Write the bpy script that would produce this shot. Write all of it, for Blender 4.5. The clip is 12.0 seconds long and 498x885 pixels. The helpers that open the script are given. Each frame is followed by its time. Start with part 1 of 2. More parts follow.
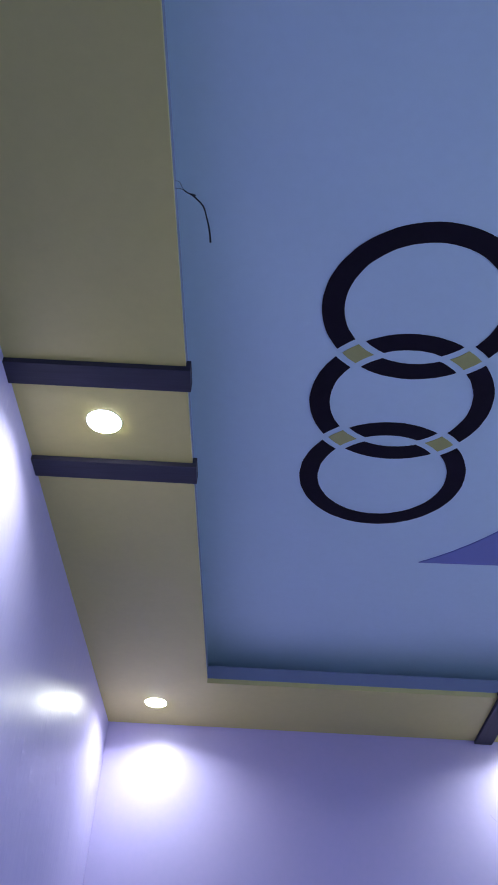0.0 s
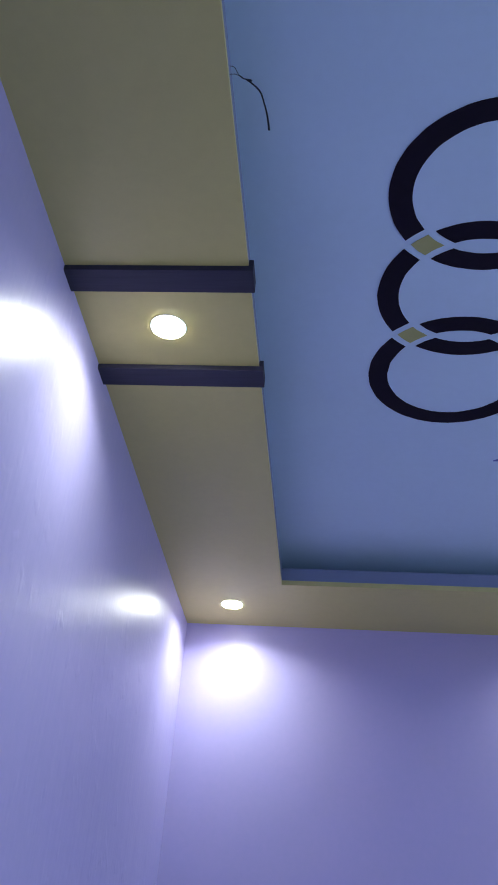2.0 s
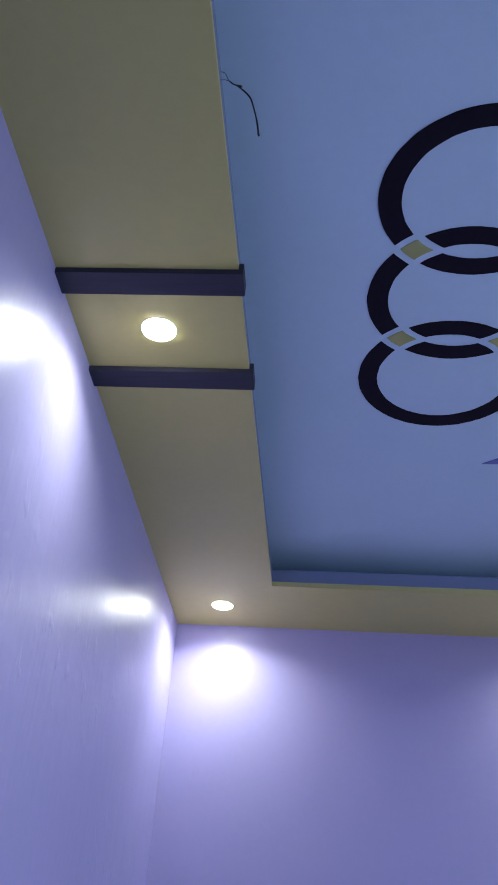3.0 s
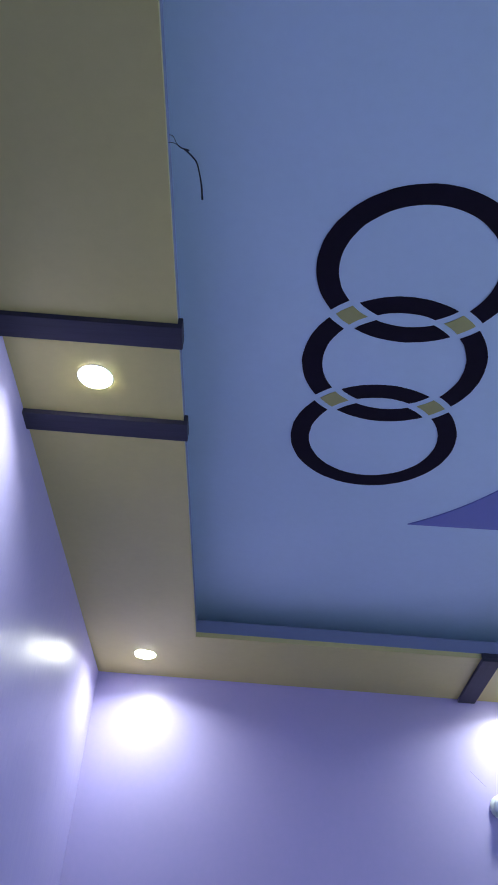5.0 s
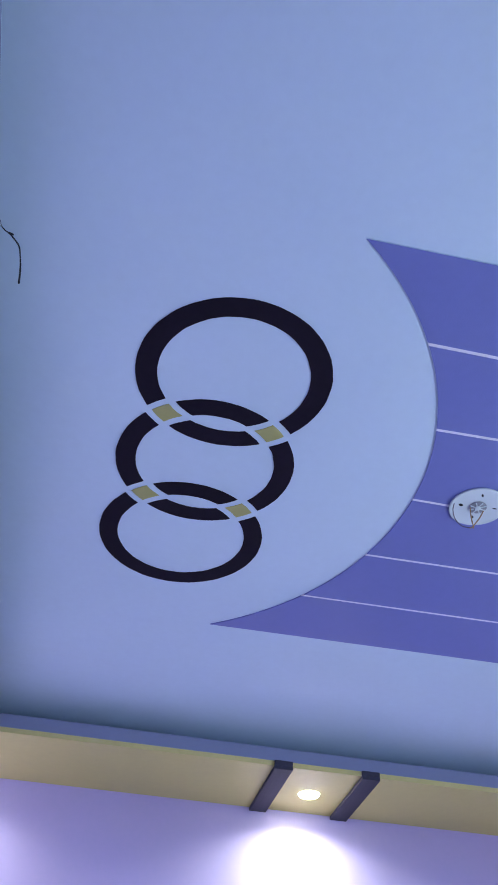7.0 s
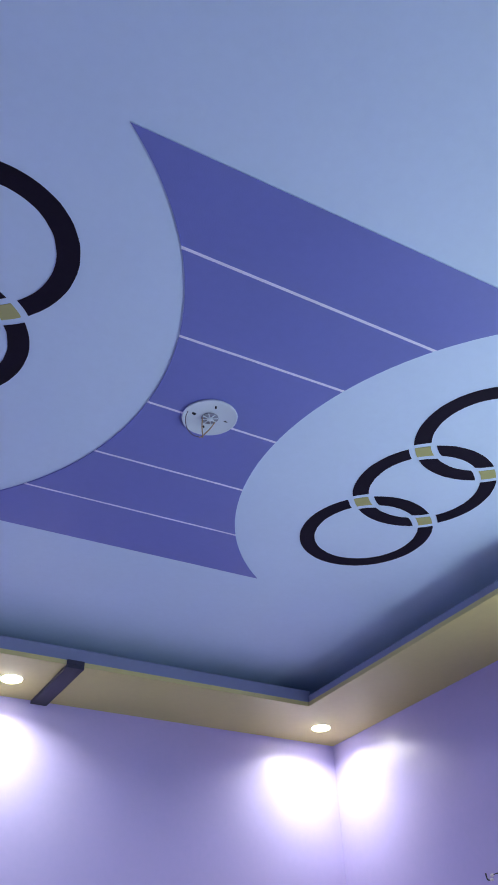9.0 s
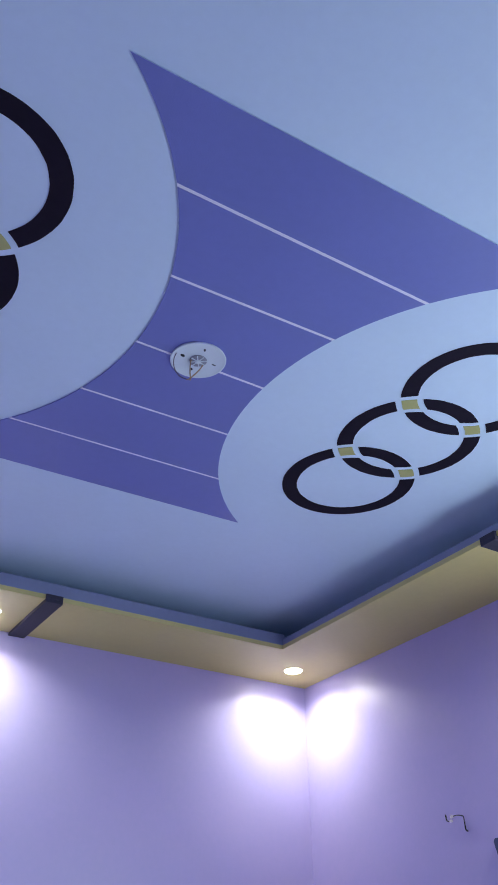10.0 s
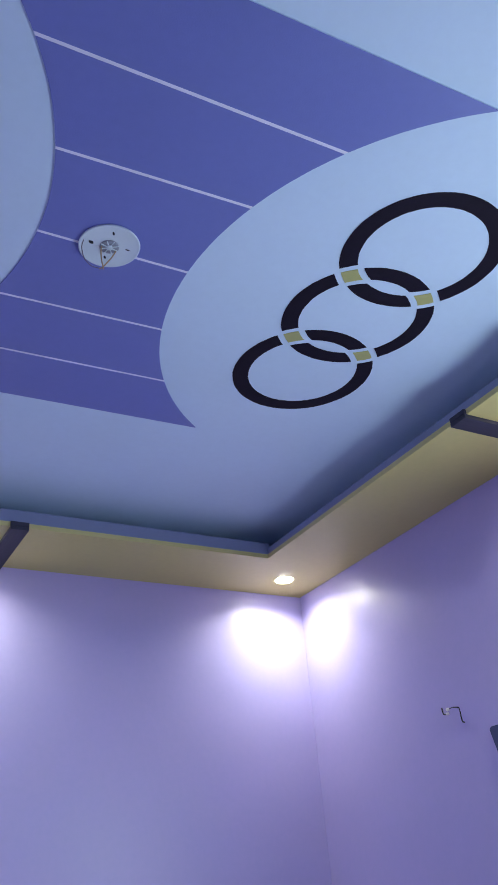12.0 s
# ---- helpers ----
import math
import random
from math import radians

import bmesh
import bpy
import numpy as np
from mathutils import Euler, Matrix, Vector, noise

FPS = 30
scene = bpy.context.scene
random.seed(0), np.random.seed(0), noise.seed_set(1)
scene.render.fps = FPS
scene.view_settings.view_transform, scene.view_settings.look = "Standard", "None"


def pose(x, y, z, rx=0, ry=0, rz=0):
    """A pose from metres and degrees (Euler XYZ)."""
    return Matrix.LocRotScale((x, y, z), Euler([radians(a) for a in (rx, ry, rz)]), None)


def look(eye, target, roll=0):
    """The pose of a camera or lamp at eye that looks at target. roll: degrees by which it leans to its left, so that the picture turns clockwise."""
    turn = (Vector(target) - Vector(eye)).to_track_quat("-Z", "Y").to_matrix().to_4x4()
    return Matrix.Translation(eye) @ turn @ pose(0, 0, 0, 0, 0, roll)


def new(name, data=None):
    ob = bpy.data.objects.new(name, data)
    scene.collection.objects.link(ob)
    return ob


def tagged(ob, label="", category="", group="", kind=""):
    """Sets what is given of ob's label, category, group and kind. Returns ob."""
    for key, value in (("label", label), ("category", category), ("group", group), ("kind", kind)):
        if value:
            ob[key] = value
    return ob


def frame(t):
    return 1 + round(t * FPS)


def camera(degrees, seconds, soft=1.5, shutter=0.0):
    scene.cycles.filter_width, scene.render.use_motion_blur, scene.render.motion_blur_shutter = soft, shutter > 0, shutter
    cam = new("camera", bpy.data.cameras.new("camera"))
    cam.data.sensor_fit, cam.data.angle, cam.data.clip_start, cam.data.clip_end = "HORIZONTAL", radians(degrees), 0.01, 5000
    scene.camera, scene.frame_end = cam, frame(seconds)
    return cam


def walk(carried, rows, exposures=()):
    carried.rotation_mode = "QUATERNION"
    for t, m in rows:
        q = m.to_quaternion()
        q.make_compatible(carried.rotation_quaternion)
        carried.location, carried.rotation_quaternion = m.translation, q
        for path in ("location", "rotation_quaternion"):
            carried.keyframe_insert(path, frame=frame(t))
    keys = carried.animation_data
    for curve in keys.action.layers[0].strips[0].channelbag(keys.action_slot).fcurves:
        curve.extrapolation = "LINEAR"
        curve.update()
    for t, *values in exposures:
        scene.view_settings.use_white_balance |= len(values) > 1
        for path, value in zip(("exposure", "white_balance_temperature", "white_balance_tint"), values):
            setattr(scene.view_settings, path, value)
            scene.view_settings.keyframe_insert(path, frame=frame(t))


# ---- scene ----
cam = camera(32.15, 12.0, soft=1.7)
PATH = [
    (0, (0.655, -3.6535, 1.3065), (0.6015, -2.1195, 2.588), 3.80),
    (0.5, (0.647, -3.6505, 1.3105), (0.504, -2.081, 2.542), 4.50),
    (1, (0.6485, -3.6325, 1.3), (0.45, -2.0315, 2.482), 5.00),
    (1.5, (0.6535, -3.6235, 1.3045), (0.449, -1.985, 2.4335), 4.95),
    (2, (0.6555, -3.6205, 1.3125), (0.4505, -1.965, 2.415), 4.95),
    (2.5, (0.659, -3.627, 1.31), (0.457, -1.9715, 2.4135), 4.75),
    (4.5, (0.6785, -3.649, 1.314), (0.5985, -2.008, 2.454), 5.60),
    (5, (0.6785, -3.662, 1.3155), (0.6315, -2.063, 2.516), 5.10),
    (5.5, (0.6775, -3.669, 1.3185), (0.6305, -2.148, 2.616), 5.50),
    (6, (0.6875, -3.6725, 1.315), (0.6685, -2.1905, 2.658), 5.35),
    (6.5, (0.717, -3.684, 1.3105), (0.802, -2.2255, 2.6765), 4.20),
    (7, (0.7575, -3.6925, 1.3035), (1.0485, -2.2785, 2.6875), 2.05),
    (7.5, (0.776, -3.697, 1.303), (1.2, -2.315, 2.685), 0.35),
    (7.7, (0.787, -3.7, 1.3045), (1.26, -2.3265, 2.6785), -0.55),
    (9.3, (0.8425, -3.689, 1.3305), (1.7345, -2.3175, 2.481), -2.30),
    (9.5, (0.8395, -3.686, 1.329), (1.7445, -2.3, 2.4515), -1.75),
    (10, (0.8365, -3.691, 1.327), (1.749, -2.2885, 2.4225), -0.90),
    (10.5, (0.843, -3.6845, 1.326), (1.7595, -2.2765, 2.4125), -0.90),
    (11, (0.919, -3.6875, 1.3185), (1.839, -2.2715, 2.39), -1.90),
    (11.5, (1.0415, -3.6875, 1.3085), (1.9325, -2.23, 2.3475), -4.70),
    (12, (1.1625, -3.632, 1.308), (2.0645, -2.129, 2.271), -5.20),
]
EXPOSURES = [(0, 1.54, 6420, 9), (6.0, 1.52, 6370, 9), (6.5, 1.90, 6420, 9), (7.0, 2.41, 7020, 10), (7.5, 2.04, 7020, 11), (9.5, 1.99, 7080, 12), (10.5, 1.97, 7080, 12), (12, 1.89, 6970, 11)]
walk(cam, [(t, look(eye, target, roll)) for t, eye, target, roll in PATH], EXPOSURES)

# ---- measures of the room, metres ----
W, D = 3.565, 4.02            # width along x, depth along -y
H = 2.75                      # underside of the dropped border
SLAB = 2.900                  # underside of the flat ceiling inside the tray
BORDER = 0.442                # width of the dropped border
LIP_TOP = {"n": 2.824, "e": 2.800, "s": 2.815, "w": 2.805}   # top of the blue upstand, side by side
OLIVE_TOP = 2.770
CX, CY = 1.8075, -1.9563        # centre of the ceiling design

# ---- world and lamps ----
world = bpy.data.worlds.new("world")
scene.world = world
world.use_nodes = True
sky = world.node_tree.nodes.new("ShaderNodeTexSky")
sky.sky_type, sky.sun_disc = "NISHITA", False
sky.sun_elevation, sky.sun_rotation = radians(38), radians(200)
world.node_tree.links.new(sky.outputs["Color"], world.node_tree.nodes["Background"].inputs["Color"])
world.node_tree.nodes["Background"].inputs["Strength"].default_value = 0.11

LAMP_WATTS = 1.29
LAMP_COLOUR = (0.955, 0.985, 0.915)
LAMPS = [(0.223, -0.228), (1.785, -0.204), (3.345, -0.212), (0.222, -1.984), (3.345, -1.970)]

# daylight through the window in the right wall, behind the camera's view
WIN_Y, WIN_Z = (-3.30, -2.20), (0.95, 2.15)
sky_light = bpy.data.lights.new("window_light", "AREA")
sky_light.shape, sky_light.size, sky_light.size_y = "RECTANGLE", WIN_Z[1] - WIN_Z[0] - 0.1, WIN_Y[1] - WIN_Y[0] - 0.1
sky_light.energy, sky_light.color = 10.0, (0.62, 0.83, 1.0)
sky_lamp = new("window_light", sky_light)
sky_lamp.matrix_world = look((W + 0.10, sum(WIN_Y) / 2, sum(WIN_Z) / 2), (0, sum(WIN_Y) / 2, sum(WIN_Z) / 2))


# ---- materials ----
def material(name):
    m = bpy.data.materials.new(name)
    m.use_nodes = True
    t = m.node_tree
    return m, t, t.nodes["Principled BSDF"]


def node(t, kind, **values):
    n = t.nodes.new(kind)
    for key, value in values.items():
        n.inputs[key.replace("_", " ")].default_value = value
    return n


def noise_at(t, scale, detail=3.0, rough=0.55, stretch=None):
    co = t.nodes.new("ShaderNodeTexCoord")
    n = node(t, "ShaderNodeTexNoise", Scale=scale, Detail=detail, Roughness=rough)
    if stretch:
        mp = node(t, "ShaderNodeMapping", Scale=stretch)
        t.links.new(co.outputs["Object"], mp.inputs["Vector"])
        t.links.new(mp.outputs["Vector"], n.inputs["Vector"])
    else:
        t.links.new(co.outputs["Object"], n.inputs["Vector"])
    return n


def paint(name, colour, rough=0.5, vary=0.06, grain=260.0, grain_bump=0.0004, wave=2.2, wave_bump=0.002,
          stretch=None, specular=0.5, blotch=1.6, ripple=0.0, second=None):
    """Wall or board paint: blotchy tone, fine roller grain and slow waves of the plaster under it."""
    m, t, b = material(name)
    big = noise_at(t, blotch, 4.0)
    fine = noise_at(t, 38.0, 4.0, 0.6, stretch)
    mix = node(t, "ShaderNodeMix")
    mix.data_type = "FLOAT"
    mix.inputs[0].default_value = 0.35
    t.links.new(big.outputs["Fac"], mix.inputs[2])
    t.links.new(fine.outputs["Fac"], mix.inputs[3])
    ramp = t.nodes.new("ShaderNodeValToRGB")
    lo, hi = ramp.color_ramp.elements
    lo.position, hi.position = 0.3, 0.7
    lo.color = (*[c * (1 - vary) for c in colour], 1)
    hi.color = (*[min(1, c * (1 + vary)) for c in second or colour], 1)
    t.links.new(mix.outputs[0], ramp.inputs["Fac"])
    t.links.new(ramp.outputs["Color"], b.inputs["Base Color"])
    b.inputs["Specular IOR Level"].default_value = specular
    rr = node(t, "ShaderNodeMapRange", From_Min=0.3, From_Max=0.7, To_Min=rough * 0.88, To_Max=min(1, rough * 1.12))
    t.links.new(big.outputs["Fac"], rr.inputs["Value"])
    t.links.new(rr.outputs["Result"], b.inputs["Roughness"])
    g = noise_at(t, grain, 2.0, 0.6)
    w = noise_at(t, wave, 3.0, 0.5)
    b1 = node(t, "ShaderNodeBump", Strength=1.0, Distance=grain_bump)
    b2 = node(t, "ShaderNodeBump", Strength=1.0, Distance=wave_bump)
    t.links.new(g.outputs["Fac"], b1.inputs["Height"])
    t.links.new(w.outputs["Fac"], b2.inputs["Height"])
    t.links.new(b2.outputs["Normal"], b1.inputs["Normal"])
    if ripple:
        # trowel marks: upright ripples a hand's width apart
        r = noise_at(t, 6.0, 2.0, 0.5, (1.0, 2.2, 0.25))
        b3 = node(t, "ShaderNodeBump", Strength=1.0, Distance=ripple)
        t.links.new(r.outputs["Fac"], b3.inputs["Height"])
        pits = noise_at(t, 9.0, 2.0, 0.6, (1.0, 1.5, 0.9))
        keep = node(t, "ShaderNodeMapRange", From_Min=0.60, From_Max=0.70)
        b4 = node(t, "ShaderNodeBump", Strength=1.0, Distance=0.0007)
        t.links.new(pits.outputs["Fac"], keep.inputs["Value"])
        t.links.new(keep.outputs["Result"], b4.inputs["Height"])
        # fine upright brush strokes
        strokes = noise_at(t, 42.0, 2.0, 0.5, (1.0, 1.0, 0.05))
        b5 = node(t, "ShaderNodeBump", Strength=1.0, Distance=0.0011)
        t.links.new(strokes.outputs["Fac"], b5.inputs["Height"])
        t.links.new(b5.outputs["Normal"], b4.inputs["Normal"])
        t.links.new(b4.outputs["Normal"], b3.inputs["Normal"])
        t.links.new(b3.outputs["Normal"], b2.inputs["Normal"])
    t.links.new(b1.outputs["Normal"], b.inputs["Normal"])
    return m


LILAC = paint("lilac_satin_wall_paint", (0.495, 0.478, 0.825), second=(0.535, 0.472, 0.80), blotch=0.9, rough=0.38, grain_bump=0.00012, vary=0.04, wave=4.0, wave_bump=0.004)
LILAC_TROWELLED = paint("lilac_trowelled_wall_paint", (0.495, 0.478, 0.825), second=(0.525, 0.475, 0.81), blotch=0.9, rough=0.37, grain_bump=0.00010, vary=0.04, wave=4.0, wave_bump=0.004, specular=0.45, ripple=0.0022)
DUSTY_LILAC = paint("dusty_lilac_crack", (0.34, 0.31, 0.55), rough=0.8, wave_bump=0.0)
SKY_BLUE = paint("sky_blue_ceiling_paint", (0.638, 0.787, 0.928), rough=0.65, grain_bump=0.00010, wave_bump=0.0015, vary=0.035)
# the upstand's shade is put into its colour, darker than the ceiling's blue
SHADED_BLUE = paint("shaded_blue_upstand", (0.235, 0.27, 0.405), rough=0.7, vary=0.04)
CREAM = paint("olive_cream_border_paint", (0.68, 0.59, 0.22), rough=0.5, grain_bump=0.00015, vary=0.05)
VIOLET = paint("violet_panel_paint", (0.18, 0.21, 0.535), rough=0.5, vary=0.05)
NAVY = paint("dark_navy_batten_paint", (0.048, 0.047, 0.071), rough=0.6, specular=0.2, vary=0.35, stretch=(3, 0.15, 3), grain_bump=0.0003)
INK = paint("black_plum_ring_paint", (0.013, 0.009, 0.019), rough=0.75, specular=0.12, vary=0.25)
PALE_LILAC = paint("pale_lilac_line_paint", (0.87, 0.85, 0.99), rough=0.6, vary=0.04)
OCHRE = paint("dull_ochre_paint", (0.47, 0.45, 0.17), rough=0.55, vary=0.08, blotch=14.0)
FLOOR_STONE = paint("dark_grey_floor_stone", (0.17, 0.165, 0.16), rough=0.35, vary=0.06)
WHITE_PLASTIC = paint("white_plastic", (0.70, 0.79, 0.82), rough=0.35, vary=0.03, grain_bump=0.0001, wave_bump=0.0)
GREY_PLASTIC = paint("grey_plastic", (0.30, 0.32, 0.36), rough=0.4, vary=0.08)
DARK_HOLE = paint("dark_hole", (0.012, 0.012, 0.015), rough=0.8)
BLACK_WIRE = paint("black_wire_sheath", (0.010, 0.012, 0.028), rough=0.5, wave_bump=0.0)
ORANGE_WIRE = paint("orange_wire_sheath", (0.40, 0.25, 0.12), rough=0.4, wave_bump=0.0)
DUN_WIRE = paint("dun_wire_sheath", (0.13, 0.10, 0.13), rough=0.5, wave_bump=0.0)
DULL_BOX = paint("dull_slate_blue_metal", (0.045, 0.065, 0.17), rough=0.45, vary=0.12)


def metal(name, colour, rough):
    m, t, b = material(name)
    b.inputs["Base Color"].default_value = (*colour, 1)
    b.inputs["Metallic"].default_value = 1.0
    n = noise_at(t, 60.0)
    rr = node(t, "ShaderNodeMapRange", To_Min=rough * 0.7, To_Max=rough * 1.4)
    t.links.new(n.outputs["Fac"], rr.inputs["Value"])
    t.links.new(rr.outputs["Result"], b.inputs["Roughness"])
    return m


COPPER = metal("bare_bright_wire", (0.95, 0.93, 0.90), 0.45)


def glowing(name, colour, strength):
    m, t, b = material(name)
    b.inputs["Base Color"].default_value = (0.8, 0.8, 0.8, 1)
    b.inputs["Emission Color"].default_value = (*colour, 1)
    b.inputs["Emission Strength"].default_value = strength
    return m


LENS = glowing("lit_lamp_diffuser", LAMP_COLOUR, 13.0)


# ---- mesh helpers ----
def part(name, bm, mat, parent=None, label="", smooth=False):
    bmesh.ops.recalc_face_normals(bm, faces=bm.faces)
    me = bpy.data.meshes.new(name)
    bm.to_mesh(me)
    bm.free()
    for one in mat if isinstance(mat, (list, tuple)) else [mat]:
        me.materials.append(one)
    if smooth:
        for p in me.polygons:
            p.use_smooth = True
    ob = new(name, me)
    if parent:
        ob.parent = parent
    return tagged(ob, label)


def empty(name, m, label, category, group=""):
    ob = new(name)
    ob.matrix_world = m
    ob.empty_display_size = 0.05
    return tagged(ob, label, category, group)


def box(bm, lo, hi, bevel=0.0):
    r = bmesh.ops.create_cube(bm, size=1.0)
    c = [(a + b) / 2 for a, b in zip(lo, hi)]
    s = [b - a for a, b in zip(lo, hi)]
    for v in r["verts"]:
        v.co = Vector((c[i] + v.co[i] * s[i] for i in range(3)))
    if bevel:
        edges = list({e for v in r["verts"] for e in v.link_edges})
        bmesh.ops.bevel(bm, geom=edges, offset=bevel, segments=2, profile=0.6, affect="EDGES")
    return bm


def prism(bm, outline, z0, z1):
    """A flat board with the given outline between two heights."""
    top = [bm.verts.new((x, y, z1)) for x, y in outline]
    low = [bm.verts.new((x, y, z0)) for x, y in outline]
    bm.faces.new(top)
    bm.faces.new(low[::-1])
    n = len(outline)
    for i in range(n):
        bm.faces.new((low[i], low[(i + 1) % n], top[(i + 1) % n], top[i]))
    return bm


def lathe(bm, profile, steps=40, m=None):
    """Turns a profile of (radius, height) round the z axis."""
    rings = []
    for r, z in profile:
        if r < 1e-6:
            rings.append([bm.verts.new((0, 0, z))])
        else:
            rings.append([bm.verts.new((r * math.cos(2 * math.pi * k / steps), r * math.sin(2 * math.pi * k / steps), z)) for k in range(steps)])
    for a, b in zip(rings, rings[1:]):
        for k in range(steps):
            q = (k + 1) % steps
            if len(a) == 1 and len(b) > 1:
                bm.faces.new((a[0], b[k], b[q]))
            elif len(b) == 1 and len(a) > 1:
                bm.faces.new((a[k], b[0], a[q]))
            elif len(a) > 1:
                bm.faces.new((a[k], b[k], b[q], a[q]))
    if m:
        bmesh.ops.transform(bm, matrix=m, verts=bm.verts)
    return bm


def tube(bm, points, radius, sides=8, fine=6):
    """A round wire along a smooth line through the points; radius may be a list, one for each point."""
    pts = [Vector(p) for p in points]
    radii = radius if isinstance(radius, (list, tuple)) else [radius] * len(pts)
    line = []
    for i in range(len(pts) - 1):
        p0, p1, p2, p3 = pts[max(i - 1, 0)], pts[i], pts[i + 1], pts[min(i + 2, len(pts) - 1)]
        for k in range(fine):
            u = k / fine
            co = 0.5 * (2 * p1 + (p2 - p0) * u + (2 * p0 - 5 * p1 + 4 * p2 - p3) * u * u + (3 * p1 - p0 - 3 * p2 + p3) * u ** 3)
            line.append((co, radii[i] * (1 - u) + radii[i + 1] * u))
    line.append((pts[-1], radii[-1]))
    rings, side = [], Vector((0.31, 0.87, 0.38)).normalized()
    for i, (co, r) in enumerate(line):
        way = (line[min(i + 1, len(line) - 1)][0] - line[max(i - 1, 0)][0]).normalized()
        side = (side - way * side.dot(way)).normalized()
        up = way.cross(side)
        rings.append([bm.verts.new(co + r * (math.cos(a) * side + math.sin(a) * up)) for a in (2 * math.pi * k / sides for k in range(sides))])
    for a, b in zip(rings, rings[1:]):
        for k in range(sides):
            bm.faces.new((a[k], a[(k + 1) % sides], b[(k + 1) % sides], b[k]))
    bm.faces.new(rings[0][::-1])
    bm.faces.new(rings[-1])
    return bm


# ---- walls, floor, ceiling ----
def structure(name, bm, mat, label, category):
    return tagged(part(name, bm, mat), label, category, kind="structure")


TOP = SLAB + 0.12
wall_north = structure("wall_north", box(bmesh.new(), (-0.15, 0, 0), (W + 0.15, 0.15, TOP)), LILAC,
          "lilac satin painted plaster wall under the dropped ceiling border", "wall")
part("hairline_crack", tube(bmesh.new(), [(1.606, 0.0002, 2.446), (1.628, 0.0002, 2.424), (1.645, 0.0002, 2.409), (1.668, 0.0002, 2.386)], 0.0009, sides=6), DUSTY_LILAC, wall_north)
wall = bmesh.new()
prism(wall, [(0, 0), (0.004, -1.2), (0.008, -1.9), (0.010, -D), (-0.15, -D), (-0.15, 0)], 0, TOP)
structure("wall_west", wall, LILAC_TROWELLED, "lilac satin painted plaster wall with lamp reflections", "wall")
wall = bmesh.new()
box(wall, (W, WIN_Y[1], 0), (W + 0.15, 0, TOP))
box(wall, (W, -D, 0), (W + 0.15, WIN_Y[0], TOP))
box(wall, (W, WIN_Y[0], 0), (W + 0.15, WIN_Y[1], WIN_Z[0]))
box(wall, (W, WIN_Y[0], WIN_Z[1]), (W + 0.15, WIN_Y[1], TOP))
structure("wall_east", wall, LILAC,
          "lilac satin painted plaster wall with loose wires and a box", "wall")
structure("wall_south", box(bmesh.new(), (-0.15, -D - 0.15, 0), (W + 0.15, -D, TOP)), LILAC,
          "plain lilac painted plaster wall", "wall")
structure("floor", box(bmesh.new(), (-0.15, -D - 0.15, -0.1), (W + 0.15, 0.15, 0)), FLOOR_STONE,
          "plain dark grey stone floor", "floor")
structure("ceiling", box(bmesh.new(), (0, -D, SLAB), (W, 0, SLAB + 0.1)), SKY_BLUE,
          "sky blue painted flat gypsum ceiling inside the tray", "ceiling")


def frame_ring(bm, inset, width, z0, z1):
    """A rectangular band that runs round the room, mitred at its corners."""
    def loop(d, z):
        return [bm.verts.new(p) for p in ((d, -d, z), (W - d, -d, z), (W - d, -D + d, z), (d, -D + d, z))]
    o0, o1, i0, i1 = loop(inset, z0), loop(inset, z1), loop(inset + width, z0), loop(inset + width, z1)
    for k in range(4):
        q = (k + 1) % 4
        for a, b in ((o0, i0), (i0, i1), (i1, o1), (o1, o0)):
            bm.faces.new((a[k], a[q], b[q], b[k]))
    return bm


frame_bm = bmesh.new()
for a, b in ((WIN_Y[0], WIN_Y[0] + 0.045), (WIN_Y[1] - 0.045, WIN_Y[1])):
    box(frame_bm, (W + 0.03, a, WIN_Z[0]), (W + 0.08, b, WIN_Z[1]), bevel=0.003)
for a, b in ((WIN_Z[0], WIN_Z[0] + 0.045), (WIN_Z[1] - 0.045, WIN_Z[1])):
    box(frame_bm, (W + 0.03, WIN_Y[0] + 0.045, a), (W + 0.08, WIN_Y[1] - 0.045, b), bevel=0.003)
structure("window_1", frame_bm, WHITE_PLASTIC, "plain white window frame set in the lilac wall", "window")

soffit = frame_ring(bmesh.new(), 0.0, BORDER, H, OLIVE_TOP)
structure("ceiling_border", soffit, CREAM, "olive cream painted dropped gypsum border round the ceiling", "ceiling")
lip = bmesh.new()
T = 0.0145                    # the upstand is a thin board; behind it the cove is open up to the slab
IN0, IN1 = BORDER - T, BORDER - 0.001
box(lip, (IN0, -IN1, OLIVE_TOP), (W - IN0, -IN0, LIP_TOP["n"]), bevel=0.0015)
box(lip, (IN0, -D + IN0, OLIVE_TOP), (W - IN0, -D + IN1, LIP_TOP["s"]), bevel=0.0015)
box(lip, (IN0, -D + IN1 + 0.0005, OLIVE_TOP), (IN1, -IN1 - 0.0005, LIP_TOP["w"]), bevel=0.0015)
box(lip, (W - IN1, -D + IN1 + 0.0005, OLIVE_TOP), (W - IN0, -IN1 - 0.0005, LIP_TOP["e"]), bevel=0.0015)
cove = frame_ring(bmesh.new(), BORDER - 0.300, 0.012, OLIVE_TOP, SLAB)
frame_ring(cove, BORDER - 0.287, 0.272, OLIVE_TOP, OLIVE_TOP + 0.003)
structure("cove", cove, SKY_BLUE, "sky blue painted open cove behind the upstand", "cove")
# along the left wall the darkened blue also covers the border edge's upper part
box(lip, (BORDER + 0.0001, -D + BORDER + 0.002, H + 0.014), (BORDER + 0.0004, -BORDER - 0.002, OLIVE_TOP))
structure("trim", lip, SHADED_BLUE, "sky blue upstand along the border's inner edge, shade put into its colour", "trim")

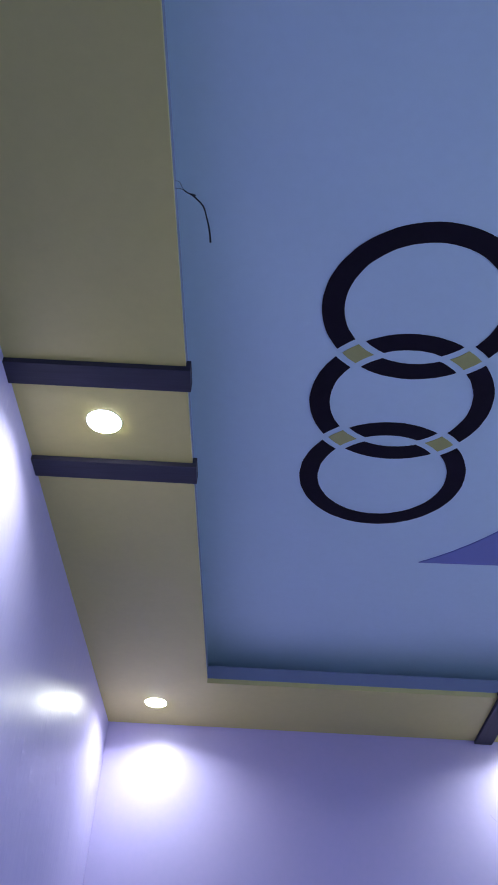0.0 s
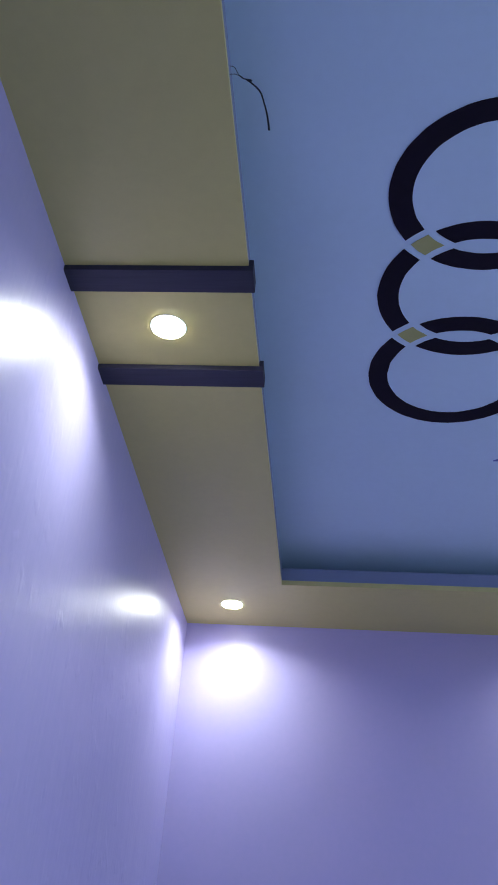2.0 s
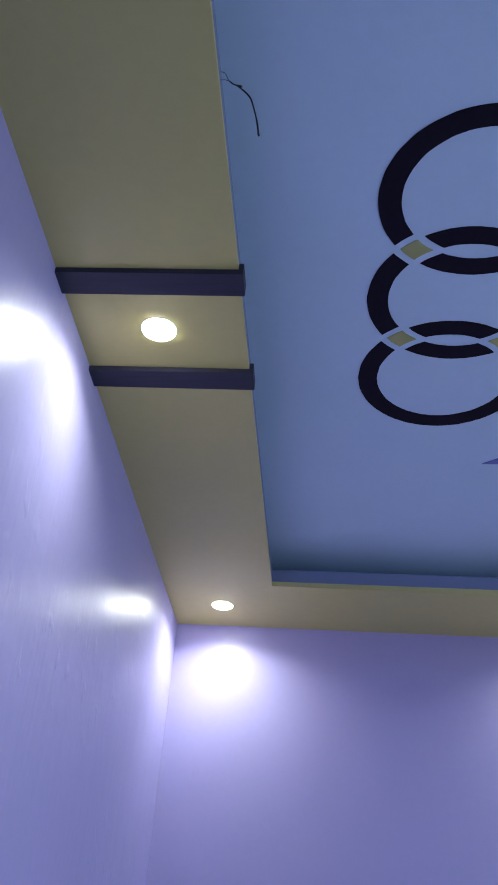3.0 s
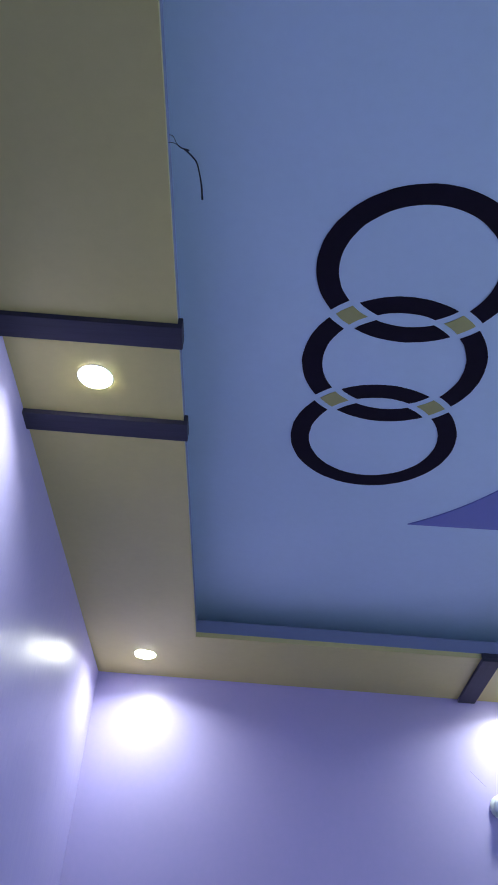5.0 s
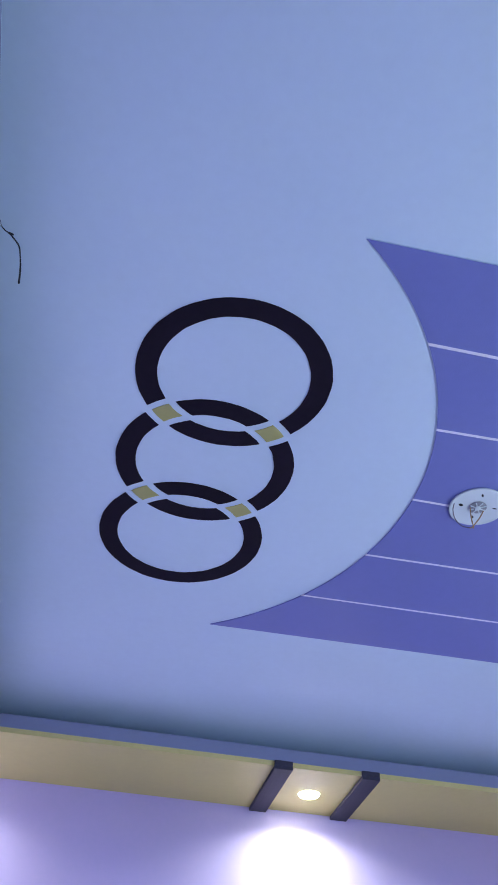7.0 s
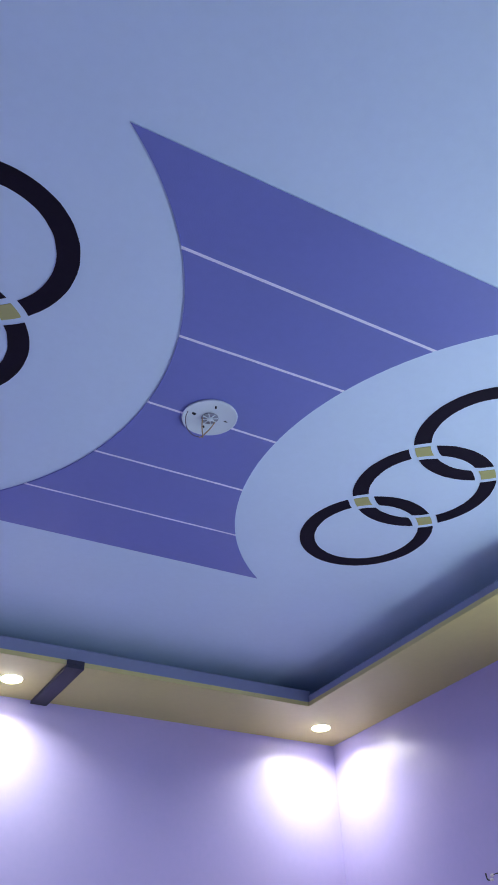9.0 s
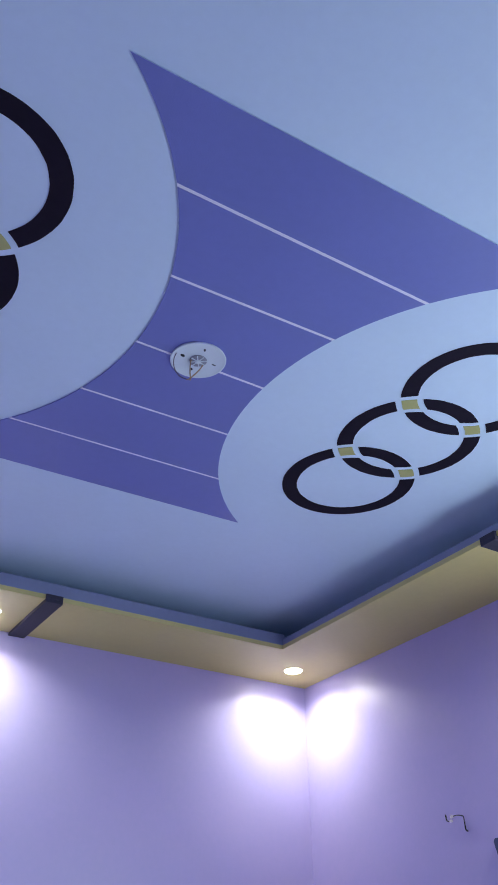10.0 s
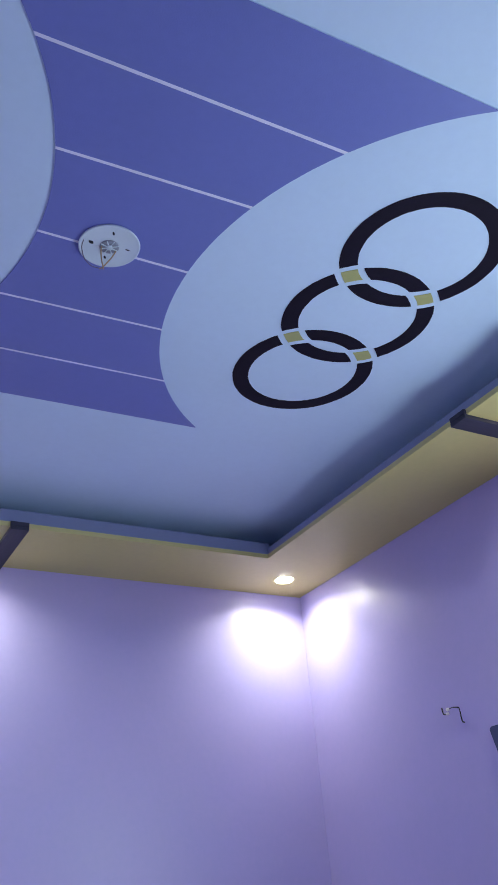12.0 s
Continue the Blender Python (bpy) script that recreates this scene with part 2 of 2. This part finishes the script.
# ---- violet centre panel: six boards between two arcs ----
WAIST, CORNER, HALF = 0.2118, 0.6212, 0.7872
LINES = [-0.543, -0.2846, 0.002, 0.279, 0.5395]
TILTS = [-0.014, -0.002, -0.028, -0.004, -0.027, -0.024, -0.021]
ARC = ((CORNER - WAIST) ** 2 + HALF ** 2) / (2 * (CORNER - WAIST))
LINE, PROUD = 0.0098, 0.0035


def arc_x(dy):
    return WAIST + ARC - math.sqrt(ARC * ARC - min(dy * dy, (HALF + 0.02) ** 2))


def strip_outline(k0, d0, k1, d1, n):
    """The outline between two cross lines of the panel, each given by its number and an offset."""
    stops = [-HALF - 0.004, *LINES, HALF]
    rows = [[], []]
    for i in range(n + 1):
        u = i / n
        for side, row in zip((1, -1), rows):
            y = (1 - u) * (stops[k0] + d0) + u * (stops[k1] + d1)
            tilt = (1 - u) * TILTS[k0] + u * TILTS[k1]
            y += tilt * side * arc_x(y)
            row.append((side * arc_x(y), y))
    return rows[0] + rows[1][::-1]


panel = empty("ceiling_panel", pose(CX, CY, SLAB), "violet painted hourglass ceiling panel with pale lilac lines", "ceiling panel")
for k in range(6):
    outline = strip_outline(k, LINE / 2 if k else 0, k + 1, -LINE / 2 if k < 5 else 0, 14)
    bm = prism(bmesh.new(), outline, -PROUD, 0.0)
    bmesh.ops.recalc_face_normals(bm, faces=bm.faces)
    for face in bm.faces:
        face.material_index = 1 if face.normal.y < -0.9 and k == 0 else 0
    part("board", bm, [VIOLET, SKY_BLUE], panel)
for k in range(1, 6):
    outline = strip_outline(k, -LINE / 2 + 0.0002, k, LINE / 2 - 0.0002, 1)
    part("line", prism(bmesh.new(), outline, -PROUD + 0.001, 0.0), PALE_LILAC, panel, "pale lilac line")

# ---- interlocking rings ----
R_OUT, R_IN, STEP, GAP = 0.2361, 0.1835, 0.3200, 0.0172
RING_PROUD = 0.0016


def solid_grid(bm, grid, depth):
    """A thin solid over a grid of places, its rim a little uneven as hand painting leaves it."""
    n, m = len(grid), len(grid[0])
    seed = random.uniform(0, 90)
    grid = [[(p[0] + 0.0011 * noise.noise((38 * p[0] + seed, 38 * p[1], 0)), p[1] + 0.0011 * noise.noise((38 * p[0], 38 * p[1] + seed, 7))) for p in row] for row in grid]
    low = [[bm.verts.new((p[0], p[1], -depth)) for p in row] for row in grid]
    top = [[bm.verts.new((p[0], p[1], 0)) for p in row] for row in grid]
    for i in range(n - 1):
        for j in range(m - 1):
            bm.faces.new((low[i][j], low[i + 1][j], low[i + 1][j + 1], low[i][j + 1]))
    rim = [(i, 0) for i in range(n)] + [(n - 1, j) for j in range(1, m)] + [(i, m - 1) for i in range(n - 2, -1, -1)] + [(0, j) for j in range(m - 2, 0, -1)]
    for (a, b), (c, d) in zip(rim, rim[1:] + rim[:1]):
        bm.faces.new((low[a][b], low[c][d], top[c][d], top[a][b]))
    return bm


def turn_at(rho, far):
    """The angle off the line to the neighbour's centre at which a circle of radius rho is far from that centre."""
    return math.acos(max(-1, min(1, (rho * rho + STEP * STEP - far * far) / (2 * rho * STEP))))


def ring_piece(cy, first, last, steps, parent):
    """A piece of a ring about (0, cy); first and last give its end angles for a radius."""
    grid = []
    for i in range(steps + 1):
        row = []
        for j in range(5):
            rho = R_IN + (R_OUT - R_IN) * j / 4
            a = first(rho) + (last(rho) - first(rho)) * i / steps
            row.append((rho * math.cos(a), cy + rho * math.sin(a)))
        grid.append(row)
    part("ring_piece", solid_grid(bmesh.new(), grid, RING_PROUD), INK, parent)


def ring_ornament(x, y, turn, size, group):
    orn = empty("ring_ornament", pose(x, y, SLAB, 0, 0, turn) @ Matrix.Diagonal((size, size, 1, 1)), "three interlocking black rings with ochre diamonds on blue ceiling", "ceiling ornament", group)
    up, down = math.pi / 2, -math.pi / 2
    far = lambda rho: turn_at(rho, R_OUT + GAP)
    near = lambda rho: turn_at(rho, R_IN - GAP)
    # end rings: a long arc, and a short arc inside the middle ring
    for cy, axis in ((-STEP, up), (STEP, down)):
        ring_piece(cy, lambda r: axis + far(r), lambda r: axis + 2 * math.pi - far(r), 72, orn)
        ring_piece(cy, lambda r: axis - near(r), lambda r: axis + near(r), 20, orn)
    # middle ring: two sides, and a short arc inside each end ring
    ring_piece(0, lambda r: down + far(r), lambda r: up - far(r), 24, orn)
    ring_piece(0, lambda r: up + far(r), lambda r: up + math.pi - far(r), 24, orn)
    for axis in (up, down):
        ring_piece(0, lambda r: axis - near(r), lambda r: axis + near(r), 20, orn)
    # diamonds where two rings cross
    for base in (-STEP, 0):
        for side in (-1, 1):
            grid = []
            for i in range(7):
                row = []
                for j in range(7):
                    a = R_IN + 0.002 + (R_OUT - R_IN - 0.004) * i / 6
                    b = R_IN + 0.002 + (R_OUT - R_IN - 0.004) * j / 6
                    dy = (a * a - b * b + STEP * STEP) / (2 * STEP)
                    row.append((side * math.sqrt(max(0, a * a - dy * dy)), base + dy))
                grid.append(row)
            part("diamond_inlay", solid_grid(bmesh.new(), grid, RING_PROUD), OCHRE, orn, "dull ochre diamond")
    return orn


ring_ornament(0.995, -1.9469, 1.7, 1.036, "ring ornaments")
ring_ornament(2.5933, -1.962, 0.5, 1.0, "ring ornaments")


# ---- dark battens across the border ----
BATTEN, THICK = 0.074, 0.016


def batten(m, label):
    """Runs along local -y from the wall to the tray's edge and folds up over it."""
    thing = empty("ceiling_batten", m, label, "batten", "battens across the border")
    run = BORDER + 0.012
    bm = box(bmesh.new(), (-BATTEN / 2, -run, -THICK), (BATTEN / 2, -0.001, 0), bevel=0.002)
    part("strip", bm, NAVY, thing)
    bm = box(bmesh.new(), (-BATTEN / 2, -run, 0.0005), (BATTEN / 2, -BORDER - 0.0005, OLIVE_TOP - H - 0.001), bevel=0.002)
    part("upturn", bm, NAVY, thing)
    return thing


BATTEN_LABEL = "dark navy painted wooden batten beside a downlight"
for x in (1.612, 1.974):
    batten(pose(x, 0, H), BATTEN_LABEL)
for y in (-2.168, -1.800):
    batten(pose(0, y + 0.002, H, 0, 0, 90.7), BATTEN_LABEL)
    batten(pose(W, y + 0.019, H, 0, 0, -90), BATTEN_LABEL)

# ---- downlights ----
lamp_data = bpy.data.lights.new("downlight_light", "AREA")
lamp_data.shape, lamp_data.size = "DISK", 0.080
lamp_data.spread = radians(147)
lamp_data.energy, lamp_data.color = LAMP_WATTS, LAMP_COLOUR


def downlight(x, y):
    thing = empty("downlight", pose(x, y, H), "lit round white recessed LED downlight in the border", "downlight", "downlights")
    part("bezel", lathe(bmesh.new(), [(0.0434, 0.0), (0.0470, 0.0), (0.0466, -0.0010), (0.0450, -0.0013), (0.0434, -0.0011), (0.0434, 0.0)]), WHITE_PLASTIC, thing, smooth=True)
    part("diffuser", lathe(bmesh.new(), [(0.0, -0.0085), (0.020, -0.0080), (0.034, -0.0060), (0.0420, -0.0036), (0.0432, -0.0012), (0.0432, 0.0), (0.0, 0.0)]), LENS, thing, "glowing white diffuser", smooth=True)
    light = new("light_source", lamp_data)
    light.parent = thing
    light.location = (0, 0, -0.0100)
    return thing


for x, y in LAMPS:
    downlight(x, y)

# ---- round fan plate at the ceiling's centre ----
plate_thing = empty("ceiling_plate", pose(1.7829, -1.974, SLAB - PROUD) @ Matrix.Diagonal((1.04, 1.04, 1, 1)), "round white plastic ceiling plate with loose wires", "ceiling plate")
part("plate", lathe(bmesh.new(), [(0, 0), (0.077, 0), (0.0782, -0.003), (0.0775, -0.0058), (0.0750, -0.0062), (0.0725, -0.0050), (0.070, -0.0042), (0.030, -0.0042), (0.0, -0.0042)], 56), WHITE_PLASTIC, plate_thing, smooth=True)
part("hub", lathe(bmesh.new(), [(0.0, -0.0043), (0.0245, -0.0043), (0.025, -0.0062), (0.0225, -0.0072), (0.0, -0.0072)], 32), GREY_PLASTIC, plate_thing, "grey slotted hub", smooth=True)
for k in range(8):
    a = 2 * math.pi * k / 8 + 0.2
    bm = box(bmesh.new(), (0.009, -0.0013, -0.0090), (0.0240, 0.0013, -0.0070))
    bmesh.ops.rotate(bm, verts=bm.verts, cent=(0, 0, 0), matrix=Matrix.Rotation(a, 3, "Z"))
    part("spoke", bm, WHITE_PLASTIC, plate_thing)
part("boss", lathe(bmesh.new(), [(0, -0.0070), (0.0085, -0.0070), (0.0085, -0.0098), (0.007, -0.0106), (0, -0.0106)], 20), WHITE_PLASTIC, plate_thing, smooth=True)
for x, y, a, long, wide in ((-0.048, 0.002, 20, 0.014, 0.0095), (-0.007, -0.049, 60, 0.012, 0.0055), (0.047, -0.006, 0, 0.013, 0.0040), (0.003, 0.042, 55, 0.011, 0.0055)):
    bm = lathe(bmesh.new(), [(0, -0.0041), (1, -0.0041), (1, -0.0050), (0, -0.0050)], 16)
    bmesh.ops.scale(bm, vec=(long / 2, wide / 2, 1), verts=bm.verts)
    bmesh.ops.rotate(bm, verts=bm.verts, cent=(0, 0, 0), matrix=Matrix.Rotation(radians(a), 3, "Z"))
    bmesh.ops.translate(bm, verts=bm.verts, vec=(x, y, 0))
    part("slot", bm, DARK_HOLE, plate_thing)
part("wire", tube(bmesh.new(), [(-0.020, 0.004, -0.0072), (-0.018, 0.012, -0.024), (-0.010, 0.026, -0.040), (-0.004, 0.034, -0.046), (-0.002, 0.040, -0.050)], 0.0017), ORANGE_WIRE, plate_thing, "orange wire", smooth=True)
part("wire", tube(bmesh.new(), [(0.020, 0.008, -0.0072), (0.012, 0.018, -0.024), (0.002, 0.030, -0.038), (-0.006, 0.038, -0.047), (-0.012, 0.042, -0.050)], 0.0017), ORANGE_WIRE, plate_thing, "orange wire", smooth=True)
part("wire", tube(bmesh.new(), [(-0.068, 0.000, -0.0052), (-0.068, 0.014, -0.018), (-0.056, 0.032, -0.034), (-0.034, 0.042, -0.046), (-0.012, 0.042, -0.048)], 0.0013), DUN_WIRE, plate_thing, "thin dun wire", smooth=True)

# ---- loose cable hanging out of the cove ----
cable = empty("loose_cable", pose(BORDER, -2.670, 2.818), "loose black electrical cable hanging from the ceiling cove", "cable")
part("sheath", tube(bmesh.new(), [(0.033, -0.002, -0.069), (0.043, 0.0, -0.077), (0.060, 0.002, -0.100), (0.070, 0.001, -0.137), (0.078, -0.001, -0.176), (0.084, -0.003, -0.218)],
     [0.0011, 0.0015, 0.0016, 0.0014, 0.0018, 0.0020]), BLACK_WIRE, cable, smooth=True)
part("strand", tube(bmesh.new(), [(-0.006, -0.004, -0.028), (0.004, -0.004, -0.029), (0.010, -0.004, -0.036), (0.016, -0.002, -0.050), (0.024, -0.002, -0.060)], 0.0006), BLACK_WIRE, cable, smooth=True)
part("strand", tube(bmesh.new(), [(-0.006, 0.004, -0.041), (0.003, 0.005, -0.040), (0.009, 0.003, -0.043), (0.018, 0.0, -0.053), (0.025, 0.0, -0.061)], 0.0006), BLACK_WIRE, cable, smooth=True)
part("strand", tube(bmesh.new(), [(0.021, -0.002, -0.058), (0.028, 0.0, -0.063), (0.040, 0.002, -0.064), (0.042, 0.001, -0.069), (0.034, -0.002, -0.070)], 0.0012), BLACK_WIRE, cable, smooth=True)

# ---- bulb holder on the far wall ----
holder = empty("bulb_holder", pose(1.720, 0, 2.310, 90, 0, 0), "round white plastic bulb holder on the wall", "bulb holder")
part("base", lathe(bmesh.new(), [(0, 0), (0.046, 0), (0.047, 0.012), (0.043, 0.020), (0.0, 0.022)], 40), WHITE_PLASTIC, holder, smooth=True)
part("barrel", lathe(bmesh.new(), [(0.0, 0.020), (0.034, 0.0205), (0.031, 0.030), (0.029, 0.056), (0.027, 0.060), (0.024, 0.060), (0.023, 0.040), (0.0, 0.040)], 40), WHITE_PLASTIC, holder, smooth=True)
part("socket", lathe(bmesh.new(), [(0.0, 0.0402), (0.0215, 0.0402), (0.0215, 0.046), (0.0, 0.046)], 24), DARK_HOLE, holder, "dark socket", smooth=True)

# ---- loose wires and box on the right wall ----
stub = empty("wire_stub", pose(W, -0.992, 1.958), "loose dark wire ends with bare bright tips", "wire")
part("wire", tube(bmesh.new(), [(0.002, -0.050, -0.056), (-0.010, -0.049, -0.050), (-0.015, -0.051, -0.010), (-0.017, -0.046, 0.000), (-0.016, -0.012, 0.007), (-0.015, 0.008, 0.005)], [0.0024, 0.0032, 0.0021, 0.0028, 0.0018, 0.0018]), BLACK_WIRE, stub, smooth=True)
part("wire", tube(bmesh.new(), [(-0.015, 0.022, -0.010), (-0.016, 0.036, -0.009), (-0.016, 0.044, -0.002), (-0.013, 0.050, 0.018)], [0.0022, 0.0027, 0.0026, 0.0031]), BLACK_WIRE, stub, smooth=True)
part("bare_tip", tube(bmesh.new(), [(-0.016, 0.006, 0.005), (-0.018, 0.011, 0.005), (-0.016, 0.017, 0.004)], 0.0058), COPPER, stub, "bare bright metal tip", smooth=True)
part("bare_tip", tube(bmesh.new(), [(-0.016, 0.012, -0.010), (-0.018, 0.017, -0.011), (-0.016, 0.023, -0.010)], 0.0056), COPPER, stub, "bare bright metal tip", smooth=True)

fitting = empty("wall_fitting", pose(W, -1.178, 1.853), "dull slate blue tapered metal fitting on the wall", "wall fitting")
bm = prism(bmesh.new(), [(-0.010, 0.002), (-0.002, -0.008), (-0.050, -0.215), (-0.150, -0.215), (-0.200, -0.008), (-0.192, 0.002)], 0.0, 0.018)
for v in bm.verts:
    v.co = Vector((-v.co.z, v.co.x, v.co.y))
bmesh.ops.bevel(bm, geom=list(bm.edges), offset=0.003, segments=2, affect="EDGES")
part("casing", bm, DULL_BOX, fitting)
